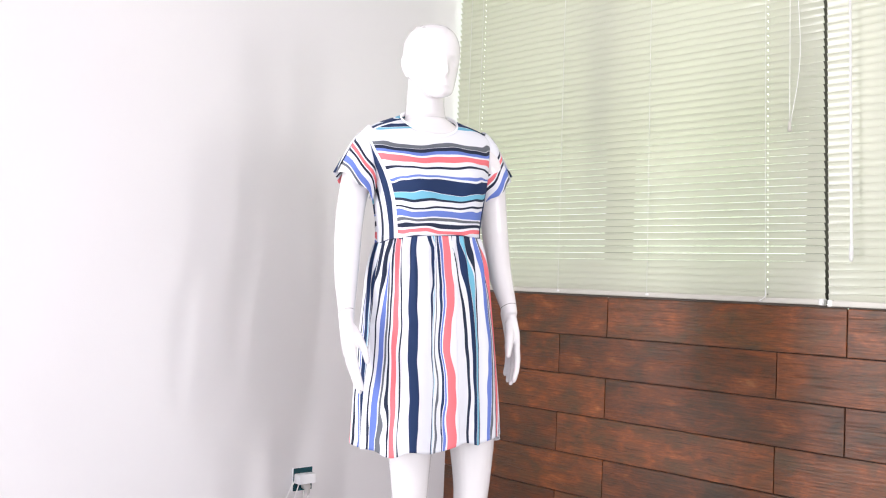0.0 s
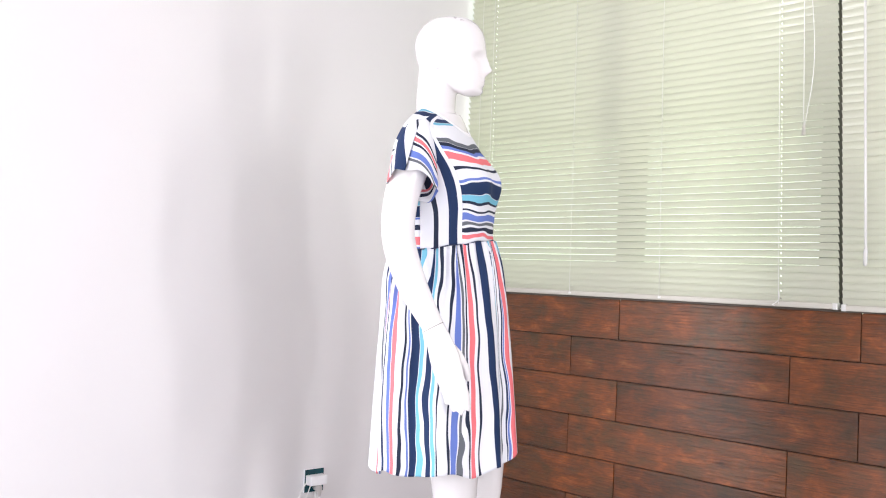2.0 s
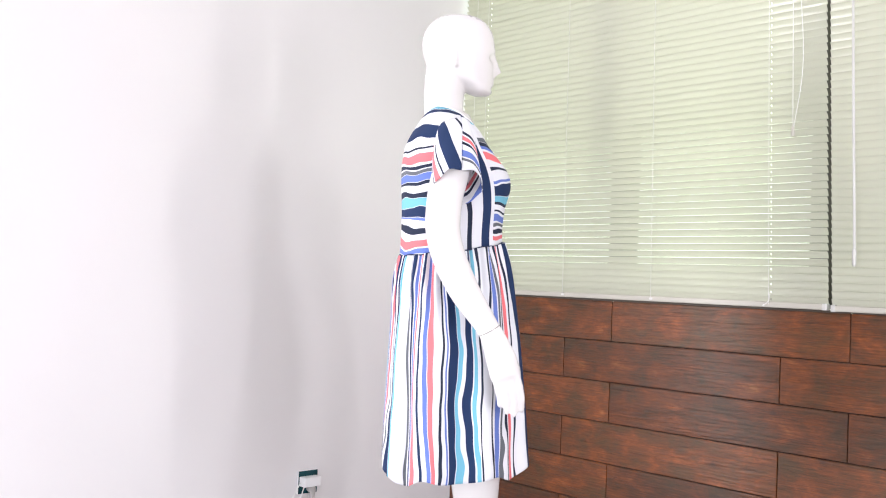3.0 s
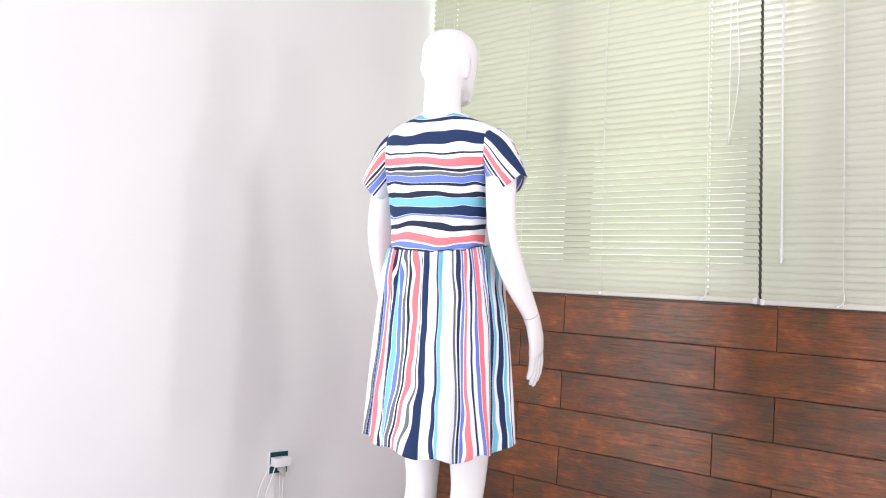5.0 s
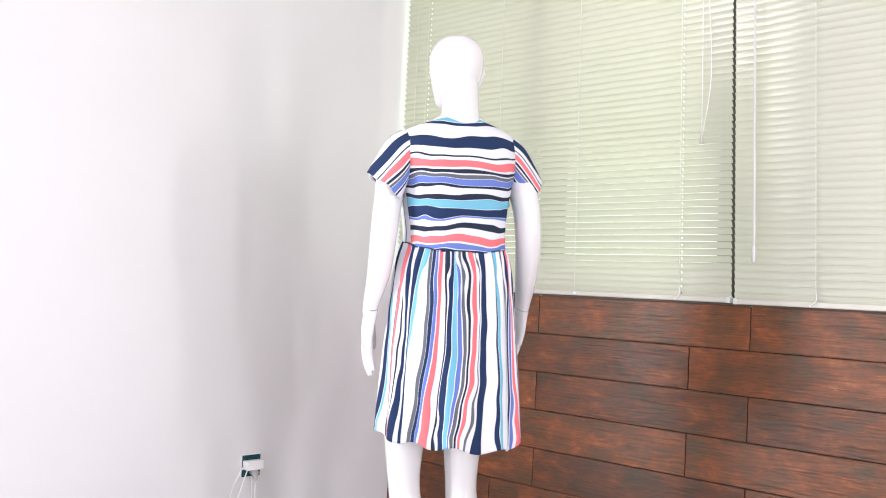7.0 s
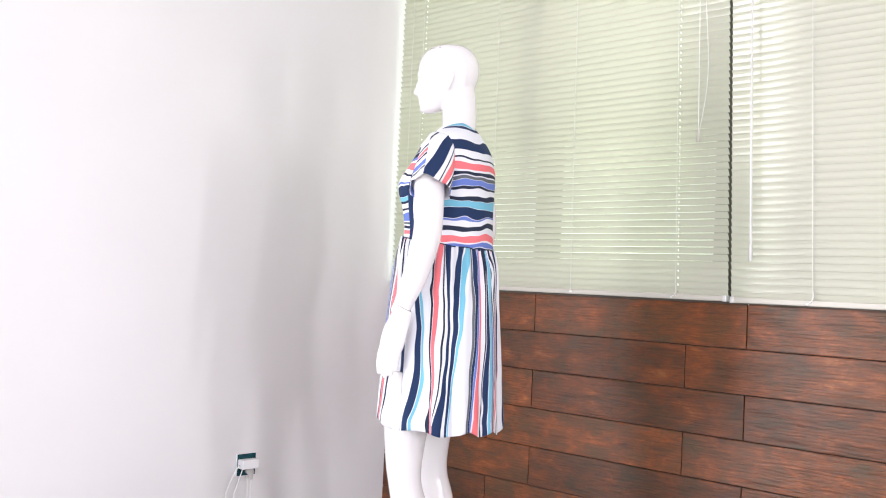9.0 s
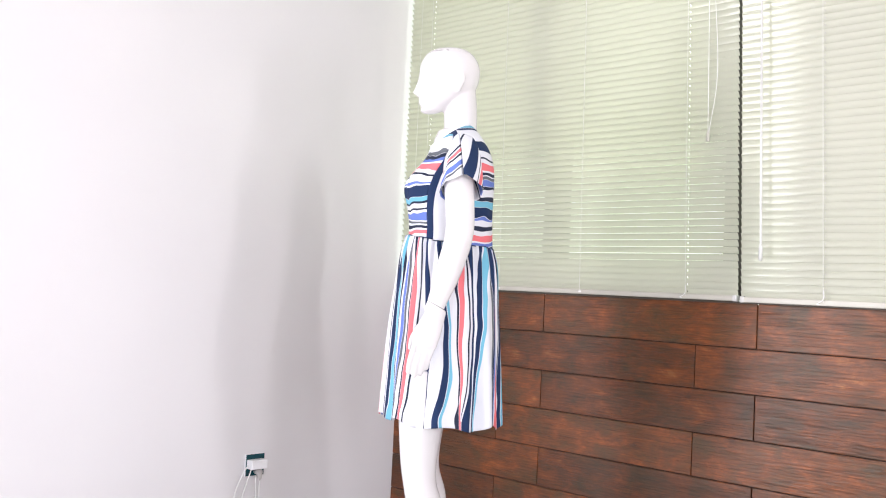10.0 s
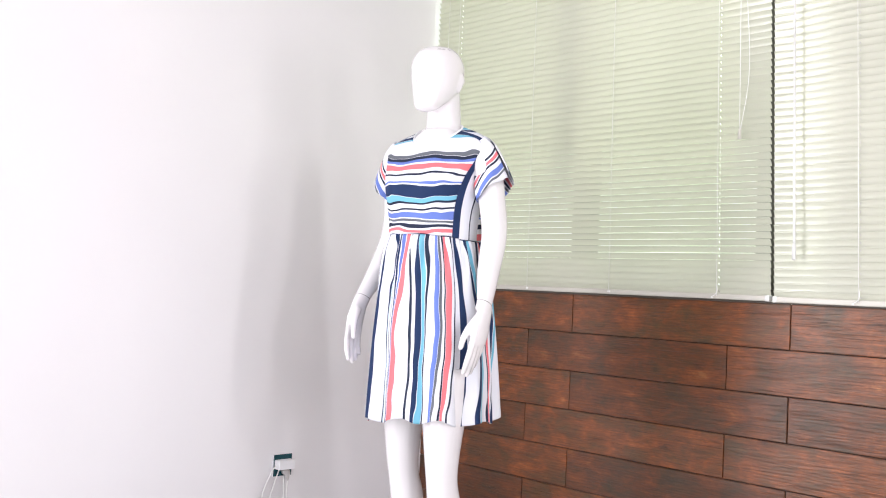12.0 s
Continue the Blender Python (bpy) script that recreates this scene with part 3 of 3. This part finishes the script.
# ---- mannequin ----
def mannequin():
    verts, faces = [], []

    def add(vf):
        k = len(verts)
        verts.extend(vf[0])
        faces.extend(tuple(i + k for i in f) for f in vf[1])

    # head: height, half width, front, back
    rows = smooth_rows([(1.604, 0.012, -0.086, -0.055), (1.612, 0.030, -0.097, -0.035), (1.628, 0.043, -0.101, -0.010), (1.650, 0.054, -0.103, 0.035), (1.675, 0.064, -0.104, 0.068),
        (1.705, 0.071, -0.105, 0.083), (1.735, 0.075, -0.107, 0.089), (1.765, 0.0745, -0.104, 0.087), (1.790, 0.067, -0.094, 0.076), (1.810, 0.053, -0.076, 0.058), (1.823, 0.034, -0.050, 0.034), (1.829, 0.008, -0.018, 0.006)], 64)
    rings = []
    for z, a, f, b in rows:
        z = 1.827 - (1.829 - z) * 0.965
        ring = []
        c, h = (f + b) / 2, (b - f) / 2
        for j in range(64):
            p = 2 * math.pi * j / 64
            x, y = 1.05 * a * math.sin(p), c - h * math.cos(p)
            face = max(0.0, math.cos(p)) ** 1.5
            y -= 0.020 * bell(x, 0, 0.009) * (bell(z, 1.676, 0.013) + 0.62 * bell(z, 1.694, 0.015) + 0.30 * bell(z, 1.712, 0.014)) * face
            y += 0.010 * (bell(x, 0.030, 0.014) + bell(x, -0.030, 0.014)) * bell(z, 1.710, 0.011) * face
            y -= 0.004 * (bell(x, 0.028, 0.020) + bell(x, -0.028, 0.020)) * bell(z, 1.730, 0.009) * face
            y -= 0.0055 * bell(x, 0, 0.020) * (bell(z, 1.651, 0.0045) + bell(z, 1.641, 0.0045)) * face
            y += 0.003 * bell(x, 0, 0.022) * (bell(z, 1.646, 0.0025) + bell(z, 1.631, 0.006)) * face
            y -= 0.004 * bell(x, 0, 0.018) * bell(z, 1.617, 0.008) * face
            ring.append((x, y, z))
        rings.append(ring)
    add(loft(rings))
    for s in (-1, 1):  # ears
        add(tube([(s * 0.068, 0.010, 1.676), (s * 0.073, 0.014, 1.694), (s * 0.077, 0.020, 1.714), (s * 0.076, 0.018, 1.731), (s * 0.072, 0.012, 1.738)], [(0.004, 0.007), (0.005, 0.010), (0.0055, 0.014), (0.005, 0.011), (0.003, 0.006)], 14))
    add(tube([(0, 0.022, 1.72), (0, 0.026, 1.66), (0, 0.030, 1.60), (0, 0.030, 1.565), (0, 0.022, 1.535), (0, 0.015, 1.50)], [(0.050, 0.050), (0.054, 0.054), (0.056, 0.054), (0.061, 0.053), (0.078, 0.056), (0.100, 0.060)], 40))
    body = smooth_rows([(0.74, 0.140, 0.09), (0.90, 0.150, 0.10), (1.00, 0.14, 0.095), (1.17, 0.112, 0.075), (1.30, 0.130, 0.085), (1.40, 0.145, 0.088), (1.46, 0.150, 0.082), (1.50, 0.135, 0.071), (1.53, 0.100, 0.063), (1.56, 0.055, 0.050)], 30)
    add(loft([[(a * math.sin(2 * math.pi * j / 40), 0.01 - b * math.cos(2 * math.pi * j / 40), z) for j in range(40)] for z, a, b in body]))
    for s in (-1, 1):
        arm = smooth_rows([(0, s * 0.150, 0.020, 1.475), (1, s * 0.195, 0.030 - 0.014 * (s + 1), 1.42), (2, s * 0.213, 0.055 - 0.025 * (s + 1), 1.32), (3, s * 0.224, 0.056 - 0.026 * (s + 1), 1.22), (4, s * 0.234 - 0.008, 0.014 - 0.020 * (s + 1), 1.11), (5, s * 0.249 - 0.012, -0.045 - 0.008 * (s + 1), 1.015), (6, s * 0.251 - 0.014, -0.060 - 0.007 * (s + 1), 0.985)], 28)[:, 1:]
        rad = smooth_rows([(0, 0.045, 0.048), (1, 0.045, 0.048), (2, 0.041, 0.045), (3, 0.039, 0.043), (4, 0.034, 0.039), (5, 0.023, 0.029), (6, 0.021, 0.029)], 28)[:, 1:]
        add(tube(arm.tolist(), [tuple(r) for r in rad], 24))
        # hand: palm, fingers forward and down, thumb towards the front
        add(tube([(s * 0.251 - 0.014, -0.056, 1.00), (s * 0.253 - 0.014, -0.070, 0.965), (s * 0.254 - 0.014, -0.083, 0.930), (s * 0.251 - 0.014, -0.094, 0.893), (s * 0.247 - 0.014, -0.097, 0.880)], [(0.020, 0.028), (0.018, 0.034), (0.016, 0.039), (0.014, 0.039), (0.010, 0.034)], 20))
        for i, (dy, ln) in enumerate(((-0.027, 0.092), (-0.009, 0.102), (0.009, 0.096), (0.026, 0.080))):
            y0 = -0.092 + dy
            add(tube([(s * 0.250 - 0.014, y0, 0.900), (s * 0.247 - 0.014, y0 - 0.010 + dy * 0.06, 0.900 - ln * 0.40), (s * 0.240 - 0.014, y0 - 0.018 + dy * 0.04, 0.900 - ln * 0.75), (s * 0.231 - 0.014, y0 - 0.020 + dy * 0.04, 0.900 - ln * 1.05), (s * 0.228 - 0.014, y0 - 0.020 + dy * 0.04, 0.900 - ln * 1.12)],
                     [0.0102, 0.0098, 0.0090, 0.0074, 0.0036], 12))
        add(tube([(s * 0.243 - 0.014, -0.085, 0.965), (s * 0.231 - 0.014, -0.112, 0.935), (s * 0.221 - 0.014, -0.128, 0.905), (s * 0.215 - 0.014, -0.134, 0.875), (s * 0.214 - 0.014, -0.134, 0.868)], [0.014, 0.0125, 0.0105, 0.0085, 0.004], 12))
        y = -0.085 if s > 0 else -0.055
        leg = smooth_rows([(0, s * 0.085 + 0.02, y + 0.01, 0.80), (1, s * 0.090 + 0.02, y, 0.66), (2, s * 0.090 + 0.02, y - 0.006, 0.52), (3, s * 0.088 + 0.02, y, 0.44), (4, s * 0.085 + 0.02, y + 0.02, 0.34), (5, s * 0.082 + 0.02, y + 0.022, 0.20), (6, s * 0.080 + 0.02, y + 0.02, 0.125)], 28)[:, 1:]
        lr = smooth_rows([(0, 0.078, 0.085), (1, 0.068, 0.073), (2, 0.053, 0.058), (3, 0.048, 0.052), (4, 0.051, 0.056), (5, 0.036, 0.040), (6, 0.034, 0.042)], 28)[:, 1:]
        add(tube(leg.tolist(), [tuple(r) for r in lr], 24))
        add(tube([(s * 0.080 + 0.02, y + 0.055, 0.125), (s * 0.082 + 0.02, y + 0.01, 0.125), (s * 0.086 + 0.02, y - 0.06, 0.118), (s * 0.090 + 0.02, y - 0.13, 0.112), (s * 0.090 + 0.02, y - 0.16, 0.108)], [(0.02, 0.016), (0.035, 0.030), (0.040, 0.024), (0.038, 0.016), (0.02, 0.008)], 16))
    me = mesh("mannequin", verts, faces, GLOSS, True)
    ob = tagged(part("mannequin", me), "glossy white full-body display mannequin with bald head", "mannequin")
    rm = ob.modifiers.new("merge", "REMESH")
    rm.mode, rm.voxel_size, rm.use_smooth_shade = "VOXEL", 0.0042, True
    sm = ob.modifiers.new("soften", "SMOOTH")
    sm.factor, sm.iterations = 0.5, 4
    return ob


# ---- dress ----
def dome(phi, a, front, back, power=1.0):
    """A point of the body's outline: phi 0 is the front, a quarter turn its left side."""
    s, c = math.sin(phi), math.cos(phi)
    x = a * math.copysign(abs(s) ** power, s)
    y = -front * abs(c) ** power if c > 0 else back * abs(c) ** power
    return x, y


def waist(phi):
    return 1.197 + 0.020 * math.cos(phi)


def sheet(name, grid, uvgrid, mat, parent, label="", thick=0.0018, close=False):
    """A curved piece of cloth with thickness from a grid of points."""
    rows, cols = len(grid), len(grid[0])
    verts = [tuple(p) for r in grid for p in r]
    faces, uvs = [], []
    for i in range(rows - 1):
        for j in range(cols - 1):
            faces.append((i * cols + j, i * cols + j + 1, (i + 1) * cols + j + 1, (i + 1) * cols + j))
            uvs.append((uvgrid[i][j], uvgrid[i][j + 1], uvgrid[i + 1][j + 1], uvgrid[i + 1][j]))
    ob = part(name, mesh(name, verts, faces, mat, True, uvs), parent, label)
    so = ob.modifiers.new("thickness", "SOLIDIFY")
    so.thickness, so.offset = thick, -1.0
    return ob


BODICE = smooth_rows([(1.17, 0.147, 0.134, 0.14), (1.24, 0.148, 0.128, 0.137), (1.3, 0.156, 0.131, 0.136), (1.37, 0.168, 0.132, 0.138), (1.43, 0.18, 0.116, 0.136), (1.48, 0.19, 0.096, 0.126), (1.51, 0.194, 0.082, 0.111), (1.532, 0.187, 0.075, 0.097), (1.552, 0.156, 0.07, 0.084), (1.566, 0.116, 0.067, 0.074), (1.575, 0.086, 0.065, 0.066)], 80)


def bodice_point(phi, s):
    """s runs from the waist seam (0) to the neckline (1)."""
    z0, ztop = waist(phi), 1.575
    z = z0 + s * (ztop - z0)
    i = (z - BODICE[0][0]) / (BODICE[-1][0] - BODICE[0][0]) * (len(BODICE) - 1)
    i = min(max(i, 0), len(BODICE) - 1.001)
    k = int(i)
    _, a, f, b = BODICE[k] * (1 - i + k) + BODICE[k + 1] * (i - k)
    x, y = dome(phi, a, f, b, 0.75 if z < 1.42 else 0.75 + 0.25 * min((z - 1.42) / 0.12, 1.0))
    drop = ((1 + math.cos(phi)) / 2) ** 1.6
    if z > 1.40:
        z -= drop * 0.072 * ((z - 1.40) / (ztop - 1.40)) ** 1.0
    if math.cos(phi) > 0:
        y -= 0.016 * (bell(x, 0.075, 0.05) + bell(x, -0.075, 0.05)) * bell(z, 1.375, 0.055)
    z += 0.002 * math.sin(phi * 9) * (1 - s)
    fold = 0.0022 * math.sin(phi * 11 + 6 * s) * (1 - s) * (1 - abs(math.cos(phi)))
    return (x * (1 + fold * 8), y * (1 + fold * 8), z)


def edge(s):
    """How far round from the middle the front panel reaches, in degrees."""
    return 55 + 40 * max(0.0, s - 0.25) ** 1.3


def cloth_panel(name, lo, hi, mat, parent, across, label="", cols=40, rows=60):
    grid, uv = [], []
    for i in range(rows + 1):
        s = i / rows
        g, u = [], []
        for j in range(cols + 1):
            d = lo(s) + (hi(s) - lo(s)) * j / cols
            p = bodice_point(radians(d), s)
            g.append(p)
            u.append((p[2], d / 60.0) if across else ((100 + abs(d) - edge(s)) / 360.0, p[2]))
        grid.append(g)
        uv.append(u)
    return sheet(name, grid, uv, mat, parent, label)


def sleeve(side, front, parent):
    """Half of a loose short sleeve, before or behind the shoulder seam."""
    rows, cols = 20, 24
    path = smooth_rows([(0, 0.150, 0.010, 1.506), (1, 0.174, 0.014, 1.473), (2, 0.196, 0.020, 1.424), (3, 0.219, 0.024, 1.374)], rows + 1)[:, 1:]
    rad = smooth_rows([(0, 0.038, 0.054), (1, 0.047, 0.063), (2, 0.051, 0.065), (3, 0.052, 0.063)], rows + 1)[:, 1:]
    grid, uv = [], []
    for i in range(rows + 1):
        k0, k1 = max(i - 1, 0), min(i + 1, rows)
        d = Vector(path[k1] - path[k0]).normalized()
        out = Vector((-d.z, 0, d.x))
        if out.x < 0:
            out = -out
        g, u = [], []
        for j in range(cols + 1):
            a = math.pi * j / cols * (1 if front else -1)
            s = i / rows
            r = 1 + 0.05 * math.sin(3 * a + 1.2) * s + 0.03 * math.sin(8 * a + side) * s * s
            p = Vector(path[i]) + out * (rad[i][0] * r * math.cos(a)) + Vector((0, -1, 0)) * (rad[i][1] * r * math.sin(a) * ((0.34 + 0.66 * s) if front else 1.0))
            p.x += 0.012 * (1 - s) * abs(math.sin(a)) if front else 0.0
            p.x += 0.0 if front else 0.010 * s
            p.z += 0.004 * s * math.sin(5 * a + 2 * side) + 0.018 * s * (math.cos(a) - 1.1)
            p.y -= 0.018 * (0.4 + 0.6 * s) if side > 0 else 0.0
            g.append((side * p.x, p.y, p.z))
            u.append((0.4 * s + 0.16 * (0.4 - a / math.pi), a / 6 + (0.5 if side > 0 else 0)) if front else (0.5 + 0.5 * (abs(a) + 1.0 * s) / math.pi, 0.2 * s + (0.5 if side > 0 else 0)))
        grid.append(g)
        uv.append(u)
    return sheet("sleeve_front" if front else "sleeve_back", grid, uv, SLEEVE, parent)


def skirt(parent):
    rows, cols = 70, 720
    prof = smooth_rows([(0, 0.146, 0.133, 0.139), (0.05, 0.154, 0.141, 0.145), (0.30, 0.178, 0.168, 0.158), (0.65, 0.195, 0.188, 0.168), (1.0, 0.205, 0.200, 0.176)], rows + 1)
    grid, uv = [], []
    for i in range(rows + 1):
        s, a, f, b = prof[i]
        places = np.interp(np.linspace(2, 362, cols + 1), skirt_edges(s), SKIRT_EDGES[1]) / 360
        g, u = [], []
        for j in range(cols + 1):
            phi = 2 * math.pi * (j % cols) / cols + radians(2)
            x, y = dome(phi, a, f, b, 0.75 + 0.08 * min(s / 0.4, 1.0))
            swing = 9 * phi + 0.7 + 0.8 * math.sin(2 * phi)
            w = 0.062 * s ** 0.8 * (math.sin(swing) + 0.35 * math.sin(2 * swing + 0.6)) + 0.026 * s * math.sin(14 * phi + 2.0 + 1.1 * math.sin(3 * phi + 1))
            w += 0.034 * bell(s, 0.10, 0.16) * math.sin(31 * phi + 2 * math.sin(4 * phi))
            z = waist(phi) * (1 - s) + s * (0.622 + 0.014 * math.cos(phi) + 0.011 * math.sin(phi) + 0.006 * math.sin(3 * phi + 0.4) + 0.009 * math.sin(swing))
            g.append((x * (1 + w), y * (1 + w), z))
            u.append((places[j], z))
        grid.append(g)
        uv.append(u)
    return sheet("skirt", grid, uv, SKIRT, parent)


def dress():
    top = tagged(new("dress"), "white knee-length dress with wavy navy, coral and blue stripes", "dress")
    cloth_panel("front_panel", lambda s: -edge(s), edge, FRONT, top, True, "front panel with horizontal wavy stripes")
    cloth_panel("side_panel", lambda s: edge(s), lambda s: 95, SIDE_L, top, False, "side panel with a navy vertical stripe")
    cloth_panel("side_panel", lambda s: -95, lambda s: -edge(s), SIDE_R, top, False, "side panel with navy vertical stripes")
    cloth_panel("back_panel", lambda s: 95, lambda s: 265, BACK, top, True, "back panel with horizontal wavy stripes", 60)
    for side in (-1, 1):
        sleeve(side, True, top)
        sleeve(side, False, top)
    skirt(top)
    ring = [bodice_point(2 * math.pi * j / 96, 1.0) for j in range(96)]
    rings = [[(x * k, y * k, z + dz) for x, y, z in ring] for k, dz in ((1.02, -0.006), (1.025, 0.0), (1.0, 0.005), (0.965, 0.003), (0.96, -0.006))]
    v, f = loft(rings, False)
    part("neck_binding", mesh("neck_binding", v, f, TRIM, True), top, "white bound neckline")
    ring = [bodice_point(2 * math.pi * j / 96, 0.0) for j in range(96)]
    rings = [[(x * k, y * k, z + dz) for x, y, z in ring] for k, dz in ((1.008, 0.0016), (1.011, 0.0), (1.008, -0.0016))]
    v, f = loft(rings, False)
    part("waist_seam", mesh("waist_seam", v, f, SEAM, True), top, "dark waist seam")
    return top


SEAM = material("navy_waist_seam", (0.02, 0.03, 0.07), 0.9)
figure = mannequin()
gown = dress()

turntable = tagged(part("turntable", mesh("turntable", *loft([[(r * math.cos(2 * math.pi * j / 64), r * math.sin(2 * math.pi * j / 64), z) for j in range(64)] for r, z in
    ((0.34, 0.0), (0.35, 0.01), (0.35, 0.065), (0.34, 0.075))]), PLUG)), "round white display turntable under the mannequin", "turntable")
turntable.matrix_basis = Matrix.Translation((0.239, -0.945, 0.0))


# ---- what moves ----
TILT = Matrix.Rotation(radians(3.05), 4, Vector((2.895, 0.962, 0)).normalized())
TURN = [
    (0, 0.100, -1.000, -0.000, 70.5), (0.5, 0.122, -1.030, -0.002, 82.3), (1, 0.151, -1.058, -0.003, 95.0), (1.5, 0.181, -1.079, -0.005, 106.6),
    (2, 0.220, -1.096, -0.006, 120.4), (2.5, 0.259, -1.102, -0.007, 133.3), (3, 0.302, -1.095, -0.007, 145.4), (4, 0.353, -1.087, -0.007, 170.0),
    (5, 0.377, -1.053, -0.006, 194.2), (5.5, 0.394, -1.013, -0.005, 207.2), (6, 0.404, -0.971, -0.003, 220.0), (6.5, 0.406, -0.929, -0.002, 232.3),
    (7, 0.387, -0.892, -0.000, 246.3), (8, 0.338, -0.826, 0.004, 271.2), (9, 0.272, -0.785, 0.006, 296.6), (9.5, 0.244, -0.769, 0.007, 308.0), (10, 0.212, -0.760, 0.008, 320.7),
    (10.5, 0.178, -0.762, 0.008, 333.8), (11, 0.149, -0.773, 0.008, 345.0), (11.5, 0.118, -0.796, 0.007, 357.6), (12, 0.092, -0.825, 0.007, 369.5)]


def motions():
    rows = [(t, Matrix.Translation((x, y, z)) @ TILT @ Matrix.Rotation(radians(h), 4, "Z")) for t, x, y, z, h in TURN]
    walk(figure, rows)
    walk(gown, rows)


motions()
